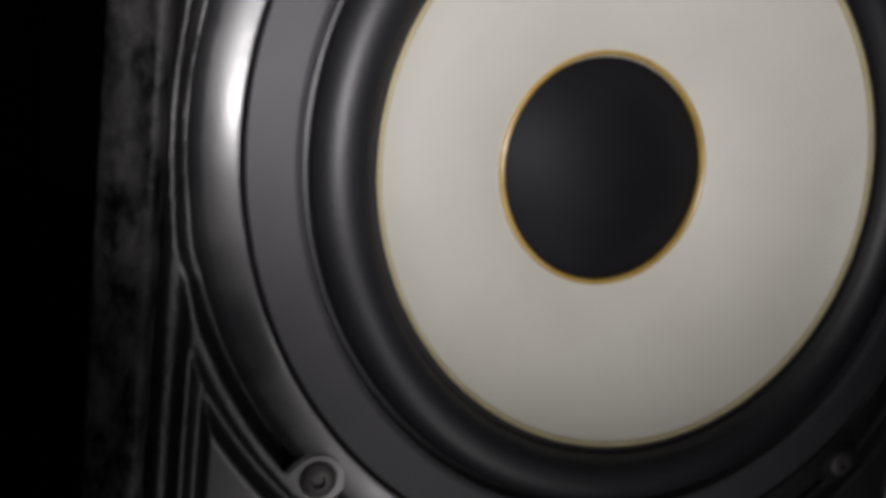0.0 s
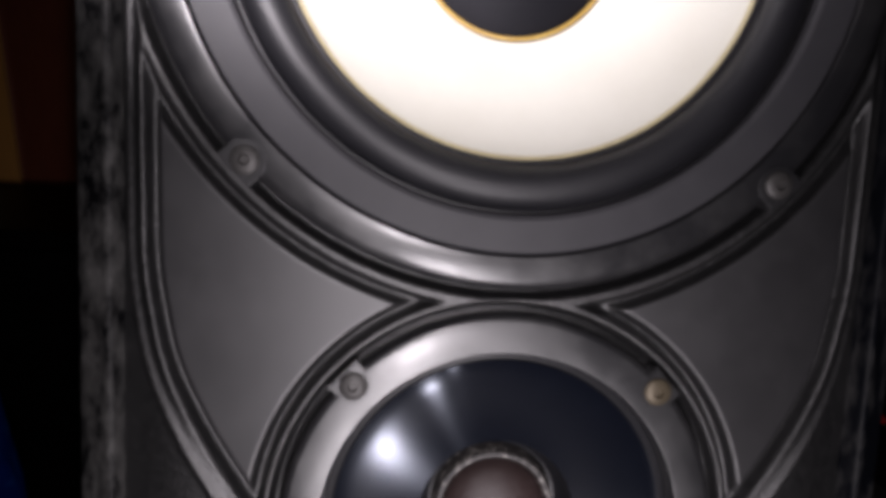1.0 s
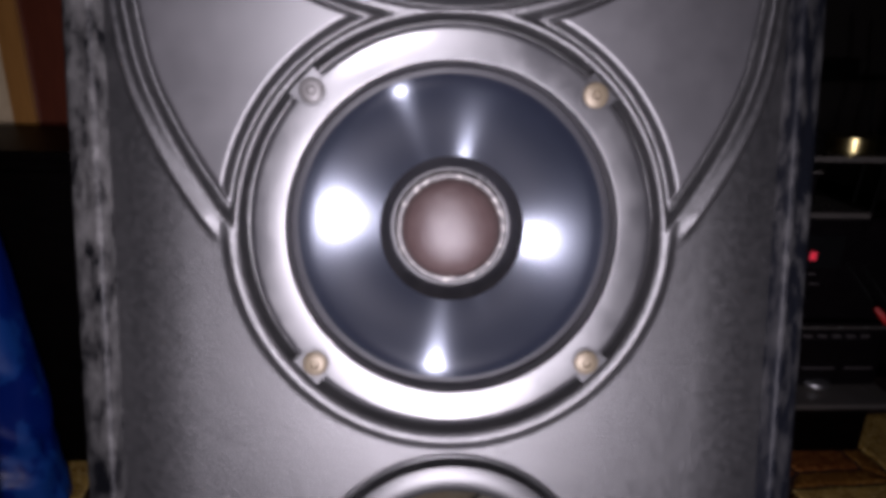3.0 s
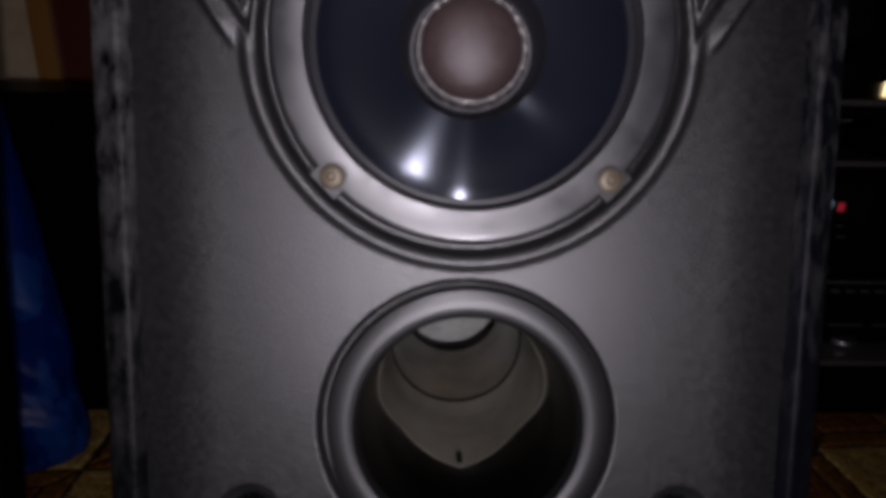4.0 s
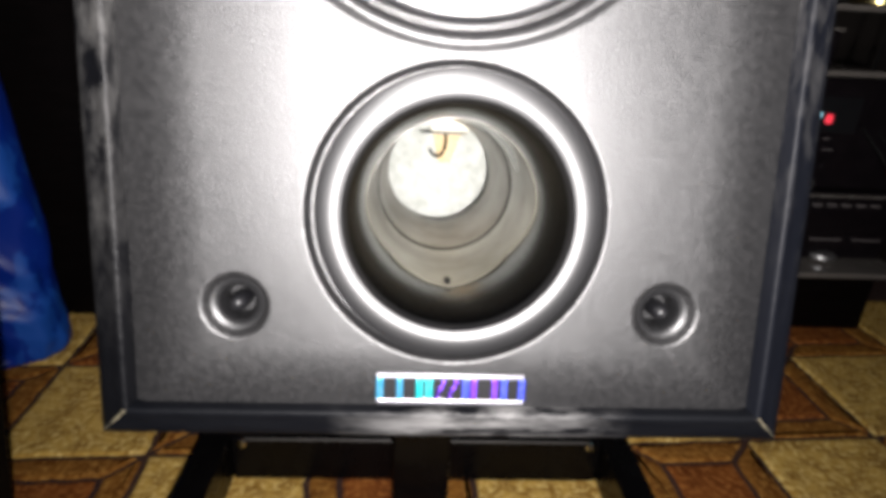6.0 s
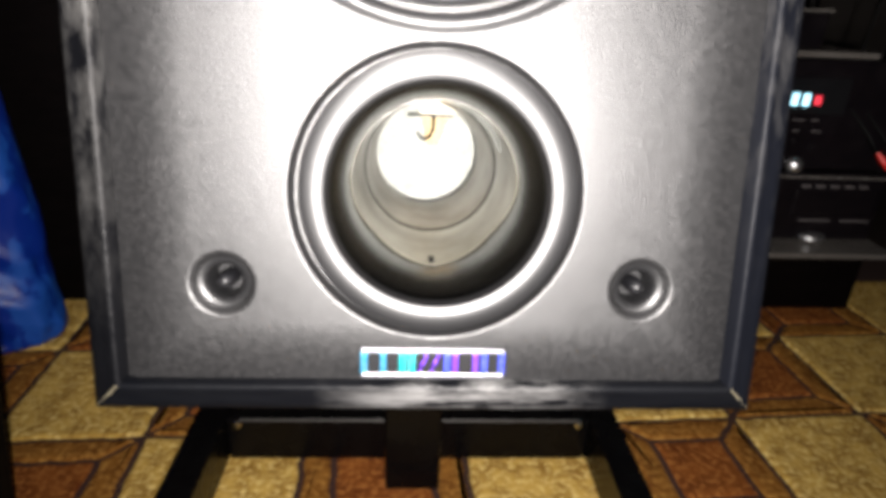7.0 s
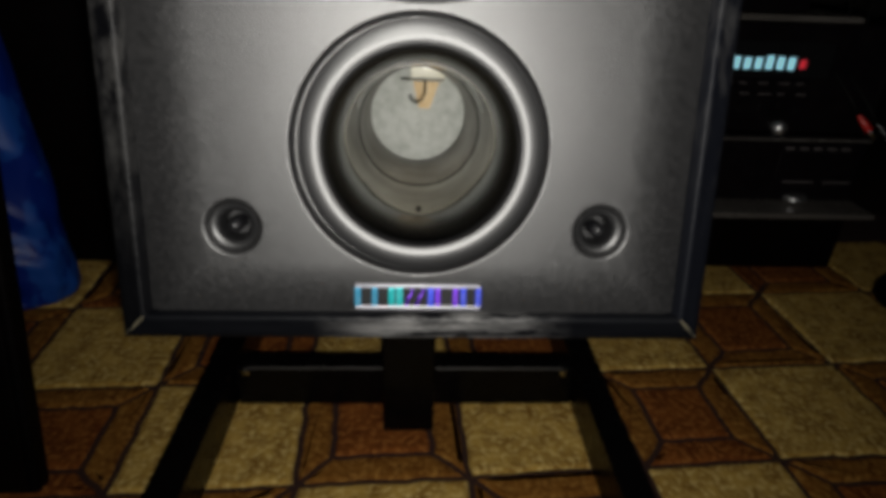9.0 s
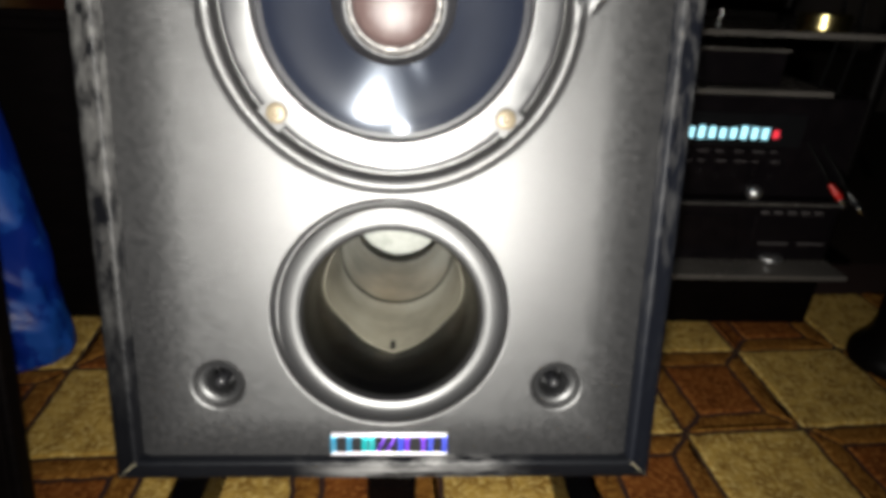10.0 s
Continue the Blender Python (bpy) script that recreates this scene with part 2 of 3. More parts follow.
def part(name, shape, surface, parent, label="", at=None):
    """Links a bmesh or a mesh as one object under a thing or a part."""
    if isinstance(shape, bmesh.types.BMesh):
        me = bpy.data.meshes.new(name)
        shape.to_mesh(me)
        shape.free()
    else:
        me = shape
    for s in surface if isinstance(surface, (list, tuple)) else [surface]:
        if len(me.materials) < (len(surface) if isinstance(surface, (list, tuple)) else 1):
            me.materials.append(s)
    ob = new(name, me)
    ob.parent = parent
    if at is not None:
        ob.matrix_local = at
    if label:
        ob["label"] = label
    return ob


def box(x0, x1, y0, y1, z0, z1, bevel=0.0, segments=2):
    bm = bmesh.new()
    bmesh.ops.create_cube(bm, size=1)
    for v in bm.verts:
        v.co = Vector(((x0 + x1) / 2 + v.co.x * (x1 - x0), (y0 + y1) / 2 + v.co.y * (y1 - y0), (z0 + z1) / 2 + v.co.z * (z1 - z0)))
    if bevel:
        bmesh.ops.bevel(bm, geom=bm.edges[:], offset=bevel, segments=segments, affect="EDGES", profile=0.5)
    return bm


def spin(name, profile, cx=0.0, cz=0.0, steps=128, close=False):
    """A turned shape: (radius, depth) pairs spun round the y axis through (cx, cz)."""
    verts, faces = [], []
    n = len(profile)
    for k in range(steps):
        a = 2 * math.pi * k / steps
        for r, y in profile:
            verts.append((cx + max(r, 1e-5) * math.cos(a), y, cz + max(r, 1e-5) * math.sin(a)))
    for k in range(steps):
        j = (k + 1) % steps
        for i in range(n if close else n - 1):
            m = (i + 1) % n
            faces.append((k * n + i, k * n + m, j * n + m, j * n + i))
    me = mesh_from(name, verts, faces)
    bm = bmesh.new()
    bm.from_mesh(me)
    bmesh.ops.remove_doubles(bm, verts=bm.verts[:], dist=2e-5)
    bmesh.ops.recalc_face_normals(bm, faces=bm.faces[:])
    for f in bm.faces:
        f.smooth = True
    for e in bm.edges:
        if len(e.link_faces) == 2 and e.calc_face_angle(0) > radians(38):
            e.smooth = False
    bm.to_mesh(me)
    bm.free()
    return me


def tube_along(points, radius, sides=10):
    """A round wire or pipe through the points."""
    pts = [Vector(p) for p in points]
    verts, faces = [], []
    for i, p in enumerate(pts):
        d = (pts[min(i + 1, len(pts) - 1)] - pts[max(i - 1, 0)]).normalized()
        u = d.cross(Vector((0, 0, 1)) if abs(d.z) < 0.9 else Vector((1, 0, 0))).normalized()
        v = d.cross(u)
        for k in range(sides):
            a = 2 * math.pi * k / sides
            verts.append(p + radius * (math.cos(a) * u + math.sin(a) * v))
    for i in range(len(pts) - 1):
        for k in range(sides):
            j = (k + 1) % sides
            faces.append((i * sides + k, i * sides + j, (i + 1) * sides + j, (i + 1) * sides + k))
    faces.append(tuple(range(sides - 1, -1, -1)))
    faces.append(tuple((len(pts) - 1) * sides + k for k in range(sides)))
    return mesh_from("wire", verts, faces)


def ease(a, b, x):
    t = np.clip((x - a) / (b - a), 0, 1)
    return t * t * (3 - 2 * t)


def bump_at(x, centre, half):
    """1 at the centre, easing to 0 at half a width away."""
    return 1 - ease(0, half, np.abs(x - centre))


# ---- room ----
def slab(name, x0, x1, y0, y1, z0, z1, surface, label, category):
    ob = part(name, box(x0, x1, y0, y1, z0, z1), surface, None)
    return tagged(ob, label, category, kind="structure")


slab("floor", -2.5, 2.5, -2.5, 2.0, -0.06, -0.006, BOARDS, "dark wooden floor under the patterned carpet", "floor")
slab("wall_left", -2.5, -0.545, 0.75, 0.87, -0.06, 2.5, WALLPAPER, "beige mottled wallpaper on a wall beside the doorway", "wall")
slab("wall_north", -2.5, 2.5, 2.0, 2.12, -0.06, 2.5, PLASTER, "plain wall in the dark at the back of the room", "wall")
slab("wall_south", -2.5, 2.5, -2.62, -2.5, -0.06, 2.5, PLASTER, "plain wall in the dark behind the torch", "wall")
slab("wall_west", -2.62, -2.5, -2.62, 2.12, -0.06, 2.5, PLASTER, "plain dark side wall of the room", "wall")
slab("wall_east", 2.5, 2.62, -2.62, 2.12, -0.06, 2.5, PLASTER, "plain dark side wall of the room", "wall")
slab("ceiling", -2.62, 2.62, -2.62, 2.12, 2.5, 2.6, PLASTER, "plain ceiling of the dark room", "ceiling")
slab("trim_pine", -0.545, -0.517, 0.742, 0.87, -0.006, 2.2, PINE, "narrow varnished pine strip edging the wallpaper", "trim")
slab("trim_mahogany", -0.517, -0.36, 0.75, 0.87, -0.006, 2.2, MAHOGANY, "red-brown varnished wooden door frame", "trim")


def carpet():
    """Printed carpet: cream squares and framed brown squares in turn, parted by dark sunk lines."""
    cell, line, inner = 0.1395, 0.0060, 0.028
    turn = radians(3.2)
    u, v = Vector((math.cos(turn), math.sin(turn), 0)), Vector((-math.sin(turn), math.cos(turn), 0))
    origin = Vector((0.046, 0.186, 0))
    bm = bmesh.new()
    rng = random.Random(4)
    columns = {-2: -0.284, -1: -0.139, 0: 0.0, 1: 0.149, 2: 0.272, 3: 0.411}
    rows = {0: 0.0, 1: 0.129, 2: 0.2745}
    corners = {}
    for i in range(-12, 13):
        for j in range(-12, 9):
            corners[i, j] = (rng.uniform(-0.0015, 0.0015), rng.uniform(-0.0015, 0.0015))

    def put(points, slot):
        """One printed patch, its rim drawn in by half the line's width, with a rounded-down edge."""
        fine = []
        for k, p in enumerate(points):
            q = points[(k + 1) % len(points)]
            steps = max(2, int((q - p).length / 0.012))
            fine += [p.lerp(q, m / steps) for m in range(steps)]
        points = [p + Vector((noise.noise(p * 75), noise.noise(p * 75 + Vector((9, 2, 4))), 0)) * 0.0026 for p in fine]
        n = len(points)
        rims = []
        for inset, z in ((line * 0.35, -0.0035), (line * 0.7, -0.0006), (line * 1.2, 0.0)):
            rim = []
            for k in range(n):
                p, a, b = points[k], points[k - 1], points[(k + 1) % n]
                e, f = (p - a).normalized(), (b - p).normalized()
                inward = (Vector((-e.y, e.x, 0)) + Vector((-f.y, f.x, 0)))
                inward *= 2 / max(inward.length_squared, 0.5)
                q = p + inward * inset
                rim.append(bm.verts.new((q.x, q.y, z)))
            rims.append(rim)
        for low_rim, high_rim in zip(rims, rims[1:]):
            for k in range(n):
                f = bm.faces.new((low_rim[k], low_rim[(k + 1) % n], high_rim[(k + 1) % n], high_rim[k]))
                f.material_index = slot
        f = bm.faces.new(rims[-1])
        f.material_index = slot

    def at(i, j, du=0.0, dv=0.0):
        a, b = corners[i, j]
        return origin + u * (columns.get(i, i * cell) + a + du) + v * (rows.get(j, j * cell) + b + dv)

    for i in range(-12, 12):
        for j in range(-12, 8):
            p = [at(i, j), at(i + 1, j), at(i + 1, j + 1), at(i, j + 1)]
            if p[0].y > 0.56:
                continue
            if (i + j) % 2 == 0:
                put(p, 0)
                continue
            q = [at(i, j, inner, inner), at(i + 1, j, -inner, inner), at(i + 1, j + 1, -inner, -inner), at(i, j + 1, inner, -inner)]
            put(q, 2)
            for k in range(4):
                put([p[k], p[(k + 1) % 4], q[(k + 1) % 4], q[k]], rng.choice((1, 1, 1, 2)))
    me = bpy.data.meshes.new("carpet")
    bm.to_mesh(me)
    bm.free()
    ob = part("carpet", me, [CREAM, TAN, BROWN], None)
    tagged(ob, "short-pile carpet printed with cream squares and framed brown squares", "carpet", kind="structure")
    under = part("carpet_backing", box(-1.7, 1.2, -1.5, 0.75, -0.0058, -0.003), LINE, None)
    tagged(under, "dark brown backing that shows in the carpet's lines", "carpet", kind="structure")


carpet()

# ---- loudspeaker ----
WOOFER, MID, PORT_Z = 0.593, 0.4115, 0.2825
LOW, TOP, HALF = 0.213, 0.712, 0.112


def side_curve(z):
    """Half width of the sculpted middle of the front at height z."""
    zs = np.array([0.395, 0.412, 0.438, 0.460, 0.487, 0.53, 0.8])
    xs = np.array([0.0600, 0.0715, 0.0880, 0.0985, 0.1035, 0.1040, 0.1040])
    total = 0
    for off in (-0.008, -0.004, 0.0, 0.004, 0.008):
        total = total + np.interp(z + off, zs, xs)
    return total / 5


def panel_reach(x, z):
    """How far (x, z) lies within the side curve, and within the rim of a sculpted panel."""
    slope = (side_curve(z + 0.001) - side_curve(z - 0.001)) / 0.002
    g = (side_curve(z) - np.abs(x)) / np.sqrt(1 + slope ** 2)
    rw, rm = np.hypot(x, z - WOOFER), np.hypot(x, z - MID)
    return g, np.minimum(np.minimum(g, rw - 0.1146), rm - 0.0718)


def front_depth(x, z):
    """How far the moulded front lies behind its foremost plane at (x, z)."""
    ax = np.abs(x)
    rw, rm = np.hypot(x, z - WOOFER), np.hypot(x, z - MID)
    rp, rs = np.hypot(x, z - PORT_Z), np.hypot(ax - 0.075, z - 0.25)
    side = np.clip(1 - (HALF - ax) / 0.028, 0, 1)
    foot = np.clip(1 - (z - LOW) / 0.023, 0, 1)
    d = 0.0008 + np.maximum(0.0058 * side ** 2.2, 0.0040 * foot ** 2.0)
    # ridge and sunk line round the two sculpted panels
    above = ease(0.405, 0.418, z)
    g, inside = panel_reach(x, z)
    middle = above * ease(-0.004, 0.0, g)
    d = d * (1 - middle)
    d += above * 0.0044 * bump_at(inside, 0.0017, 0.0026)
    d -= above * 0.0027 * np.clip(-g / 0.0058, 0, 1) * (1 - ease(0.0058, 0.0085, -g)) * ease(0.066, 0.0715, rm)
    # grooves and rims round the drivers, the port and the two grille sockets
    d += 0.0060 * (1 - ease(0.1098, 0.1118, rw))
    d += 0.0055 * (1 - ease(0.0680, 0.0698, rm))
    d -= 0.0016 * bump_at(rm, 0.0722, 0.0036) * ease(0.425, 0.400, z)
    d += 0.0050 * (1 - ease(0.0500, 0.0516, rp))
    d += 0.0035 * (1 - ease(0.0088, 0.0118, rs))
    return d


def front_panel():
    step = 0.00065
    xs = np.linspace(-HALF, HALF, int(round(2 * HALF / step)) + 1)
    zs = np.linspace(LOW, TOP, int(round((TOP - LOW) / step)) + 1)
    gx, gz = np.meshgrid(xs, zs)
    gy = front_depth(gx, gz)
    nx, nz = len(xs), len(zs)
    verts = np.stack([gx, gy, gz], -1).reshape(-1, 3)
    a = (np.arange(nz - 1)[:, None] * nx + np.arange(nx - 1)[None, :]).ravel()
    quads = np.stack([a, a + 1, a + nx + 1, a + nx], -1)
    mid = verts[quads].mean(1)
    keep = (np.hypot(mid[:, 0], mid[:, 2] - WOOFER) > 0.104) & (np.hypot(mid[:, 0], mid[:, 2] - MID) > 0.062) & (np.hypot(mid[:, 0], mid[:, 2] - PORT_Z) > 0.0485) & (np.hypot(np.abs(mid[:, 0]) - 0.075, mid[:, 2] - 0.25) > 0.0086)
    quads = quads[keep]
    me = bpy.data.meshes.new("front_panel")
    me.vertices.add(len(verts))
    me.vertices.foreach_set("co", verts.ravel())
    me.loops.add(quads.size)
    me.loops.foreach_set("vertex_index", quads.ravel().astype(np.int32))
    me.polygons.add(len(quads))
    me.polygons.foreach_set("loop_start", np.arange(0, quads.size, 4, dtype=np.int32))
    me.polygons.foreach_set("use_smooth", np.ones(len(quads), dtype=bool))
    mid = mid[keep]
    smooth = (panel_reach(mid[:, 0], mid[:, 2])[1] > 0.0040) & (mid[:, 2] > 0.412)
    me.polygons.foreach_set("material_index", smooth.astype(np.int32))
    me.update(calc_edges=True)
    me.validate()
    bm = bmesh.new()
    bm.from_mesh(me)
    loose = [v for v in bm.verts if not v.link_faces]
    bmesh.ops.delete(bm, geom=loose, context="VERTS")
    bm.to_mesh(me)
    bm.free()
    return me


speaker = thing("loudspeaker", "black three-way loudspeaker with a white woofer cone, leaning back", "loudspeaker", LEAN)


def mitred(side):
    """One mitred length of the edge trim: a narrow inner lip, then a chamfer falling back to the cabinet's side."""
    lip = [(0.0, 0.022), (0.0002, 0.0012), (0.0008, 0.0003), (0.0016, 0.0), (0.0026, 0.0002), (0.0034, 0.0009), (0.0075, 0.0026), (0.0108, 0.0042), (0.0118, 0.0052), (0.0122, 0.0068), (0.0122, 0.02)]
    verts, faces = [], []
    n, along = len(lip), 40
    for k in range(along + 1):
        t = k / along
        for o, y in lip:
            x, lo, hi = HALF + 0.0003 + o, LOW - 0.0003 - o, TOP + 0.0003 + o
            ends = {"left": ((-x, lo), (-x, hi)), "right": ((x, hi), (x, lo)), "bottom": ((x, lo), (-x, lo)), "top": ((-x, hi), (x, hi))}[side]
            verts.append((ends[0][0] + (ends[1][0] - ends[0][0]) * t, y, ends[0][1] + (ends[1][1] - ends[0][1]) * t))
    for k in range(along):
        for i in range(n - 1):
            faces.append((k * n + i, k * n + i + 1, (k + 1) * n + i + 1, (k + 1) * n + i))
    return mesh_from("trim", verts, faces)


def cabinet():
    w, lo, hi = 0.1242, 0.2012, 0.7238
    part("trim", mitred("left"), TRIM, speaker, "black vinyl edge trim rubbed grey along its length")
    part("trim", mitred("right"), TRIM_RIGHT, speaker, "black vinyl edge trim rubbed grey along its length")
    part("trim", mitred("bottom"), TRIM_LOW, speaker, "black vinyl edge trim with a pale scuffed patch")
    part("trim", mitred("top"), TRIM_LOW, speaker)
    for s in (-1, 1):
        bm = box(-0.0004, 0.0004, -0.0002, 0.003, -0.0072, 0.0072, 0.0002, 1)
        part("mitre_seam", bm, SEAM, speaker, "pale bare joint in the corner of the trim", Matrix.Translation((s * 0.1185, 0.0022, 0.2067)) @ Matrix.Rotation(radians(-45 * s), 4, "Y") @ Matrix.Rotation(radians(19), 4, "X"))
        part("side_panel", box(min(s * w, s * 0.109), max(s * w, s * 0.109), 0.0202, 0.262, lo, hi), VINYL, speaker)
    part("bottom_panel", box(-0.1088, 0.1088, 0.0202, 0.262, lo, lo + 0.015), VINYL, speaker)
    part("top_panel", box(-0.1088, 0.1088, 0.0202, 0.262, hi - 0.015, hi), VINYL, speaker)
    part("back_panel", box(-0.1088, 0.1088, 0.247, 0.2618, lo + 0.0152, hi - 0.0152), VINYL, speaker)
    part("front_panel", front_panel(), [BAFFLE, INSET], speaker, "moulded black plastic front, finely grained with two smooth inset panels")


cabinet()


def screw(parent, x, z, y, surface, label, turn):
    """A countersunk cross-head screw."""
    head = part("screw", spin("screw", [(0, -0.0002), (0.0011, -0.0002), (0.0016, -0.0012), (0.0030, -0.0011), (0.0040, -0.0004), (0.0043, 0.0006), (0.0043, 0.003)], steps=28), surface, parent, label)
    head.location = (x, y, z)
    head.rotation_euler = (0, turn, 0)
    return head


def lug(parent, x, z, cx, cz, y0, y1, surface, reach=0.0062):
    """The screw lug that stands out of a driver's rim towards its edge."""
    a = math.atan2(z - cz, x - cx)
    bm = bmesh.new()
    outline = []
    for k in range(13):
        t = math.pi / 2 + math.pi * k / 12
        outline.append((reach * math.cos(t), reach * math.sin(t)))
    outline += [(0.0048, -reach), (0.0048, reach)]
    front = [bm.verts.new((p, y0, q)) for p, q in outline]
    back = [bm.verts.new((p, y1, q)) for p, q in outline]
    bm.faces.new(front)
    bm.faces.new(back[::-1])
    for k in range(len(outline)):
        j = (k + 1) % len(outline)
        bm.faces.new((front[j], front[k], back[k], back[j]))
    bmesh.ops.recalc_face_normals(bm, faces=bm.faces[:])
    bmesh.ops.bevel(bm, geom=[e for e in bm.edges if all(v.co.y < y0 + 1e-6 for v in e.verts)], offset=0.0006, segments=2, affect="EDGES")
    return part("screw_lug", bm, surface, parent, "", Matrix.Translation((x, 0, z)) @ Matrix.Rotation(-a, 4, "Y"))


def woofer():
    z = WOOFER
    rim = part("woofer", spin("woofer", [(0.1085, 0.012), (0.1085, 0.0010), (0.1080, -0.0004), (0.1068, -0.0013), (0.1052, -0.0017), (0.1000, -0.0022), (0.0988, -0.0021), (0.0983, -0.0015), (0.0981, 0.004)], 0, z, 160), FRAME, speaker, "woofer with a glossy dark plastic rim")
    part("gasket", spin("gasket", [(0.0979, 0.004), (0.0978, -0.0014), (0.0973, -0.0020), (0.0964, -0.0020), (0.0884, -0.0020), (0.0880, -0.0020), (0.0868, -0.0012), (0.0862, 0.004)], 0, z, 160), GASKET, rim, "flat dark grey gasket ring")
    roll = [(0.0868, 0.003)]
    for k in range(17):
        a = math.pi * k / 16
        roll.append((0.0788 + 0.0066 * math.cos(a), 0.0028 - 0.0062 * math.sin(a)))
    roll += [(0.0712, 0.0030), (0.0700, 0.0034), (0.0688, 0.0046)]
    part("surround", spin("surround", roll, 0, z, 160), RUBBER, rim, "black rubber half-roll surround")
    part("cone", spin("cone", [(0.0698 - (0.0698 - 0.0318) * k / 12, 0.0032 + 0.0235 * (k / 12) ** 0.85) for k in range(13)], 0, z, 160), CONE, rim, "off-white woven cone")
    part("cone_edge", spin("cone_edge", [(0.0707, 0.0027), (0.0703, 0.0022), (0.0698, 0.0025), (0.0695, 0.0034)], 0, z, 160), EDGE, rim, "thin tan glue line round the cone")
    part("glue_ring", spin("glue_ring", [(0.0331, 0.0258), (0.0328, 0.0250), (0.0323, 0.0248), (0.0318, 0.0252), (0.0315, 0.0266)], 0, z + 0.0012, 128), GLUE, rim, "amber glue round the dust cap")
    part("dust_cap", spin("dust_cap", [(0.0318 * k / 14, 0.0265 - 0.0085 * (1 - (k / 14) ** 2)) for k in range(15)], 0, z + 0.0012, 128), CAP, rim, "smooth black dust cap")
    for sx, sz, surface, label in ((-1, -1, STEEL, "dull grey cross-head screw"), (1, -1, STEEL, "dull grey cross-head screw"), (-1, 1, STEEL, ""), (1, 1, STEEL, "")):
        x, zz = sx * 0.0765, z + sz * 0.0745
        lug(rim, x, zz, 0, z, -0.0024, 0.004, FRAME)
        screw(rim, x, zz, -0.0026, surface, label, 0.4 * sx + sz)


def tweeter():
    z = MID
    rim = part("mid_driver", spin("mid_driver", [(0.0660, 0.010), (0.0660, 0.0006), (0.0655, -0.0008), (0.0648, -0.0015), (0.0638, -0.0017), (0.0634, -0.0017), (0.0550, -0.0017), (0.0546, -0.0016), (0.0543, -0.0011), (0.0541, 0.005)], 0, z, 160), FRAME, speaker, "dome driver with a flat grey rim and shiny dish")
    part("gap_ring", spin("gap_ring", [(0.0542, 0.0052), (0.0534, 0.0048), (0.0522, 0.0046), (0.0513, 0.0044), (0.0509, 0.0048)], 0, z, 160), RUBBER, rim, "thin black gap round the dish")
    # a shallow dish that falls gently towards the dome, its lip rolled slightly outward
    dish = [(0.0510, 0.0038)]
    for k in range(1, 33):
        r = 0.0510 - (0.0510 - 0.0245) * k / 32
        dish.append((r, 0.0034 + (0.0004 * ((r - 0.047) / 0.004) ** 2 if r > 0.047 else 0.0030 * ((0.047 - r) / 0.0225) ** 1.5)))
    part("dish", spin("dish", dish, 0, 0, 160), GLOSS, rim, "glossy blue-black dish", Matrix.Translation((0, 0, z)))
    part("recess", spin("recess", [(0.0246, 0.0063), (0.0239, 0.0085), (0.0230, 0.0140), (0.0210, 0.0165), (0.0190, 0.0168)], 0, z, 128), RUBBER, rim, "matt black recess round the dome")
    part("dome_ring", spin("dome_ring", [(0.0200, 0.0165), (0.0194, 0.0118), (0.0186, 0.0106), (0.0174, 0.0106), (0.0167, 0.0122)], 0, z, 96), DOME_RING, rim, "dusty grey ring")
    part("dome", spin("dome", [(0.0170 * k / 16, 0.0124 - 0.0090 * math.sqrt(1 - 0.97 * (k / 16) ** 2)) for k in range(17)], 0, z, 96), DOME, rim, "brown silk dome")
    for sx, sz, surface, label in ((-1, 1, STEEL, "dull grey cross-head screw"), (1, 1, BRASS, "brass cross-head screw"), (-1, -1, BRASS, "brass cross-head screw"), (1, -1, BRASS, "brass cross-head screw")):
        x, zz = sx * 0.0452, z + sz * 0.0440
        lug(rim, x, zz, 0, z, -0.0022, 0.004, FRAME, 0.0056)
        screw(rim, x, zz, -0.0024, surface, label, 0.7 * sx + sz)


def port_tube(cx, cz):
    """A rolled card tube: its front edge comes forward in a point at the seam below and lies deeper on both sides of it."""
    steps, rings = 120, 12
    verts, faces = [], []
    for k in range(steps):
        a = 2 * math.pi * k / steps
        off = abs((a - 1.5 * math.pi + math.pi) % (2 * math.pi) - math.pi)
        front = 0.0400 + 0.013 * float(min(1.0, off / 0.8) * (1 - ease(0.8, 1.7, off)))
        for r, inner in ((0.0341, True), (0.0343, False)):
            for i in range(rings + 1):
                t = i / rings if inner else 1 - i / rings
                verts.append((cx + r * math.cos(a), front + (0.111 - front) * t, cz + r * math.sin(a)))
    n = 2 * (rings + 1)
    for k in range(steps):
        j = (k + 1) % steps
        for i in range(n):
            m = (i + 1) % n
            faces.append((k * n + i, k * n + m, j * n + m, j * n + i))
    me = mesh_from("tube", verts, faces)
    bm = bmesh.new()
    bm.from_mesh(me)
    bmesh.ops.recalc_face_normals(bm, faces=bm.faces[:])
    for e in bm.edges:
        if len(e.link_faces) == 2 and e.calc_face_angle(0) > radians(38):
            e.smooth = False
    bm.to_mesh(me)
    bm.free()
    return me


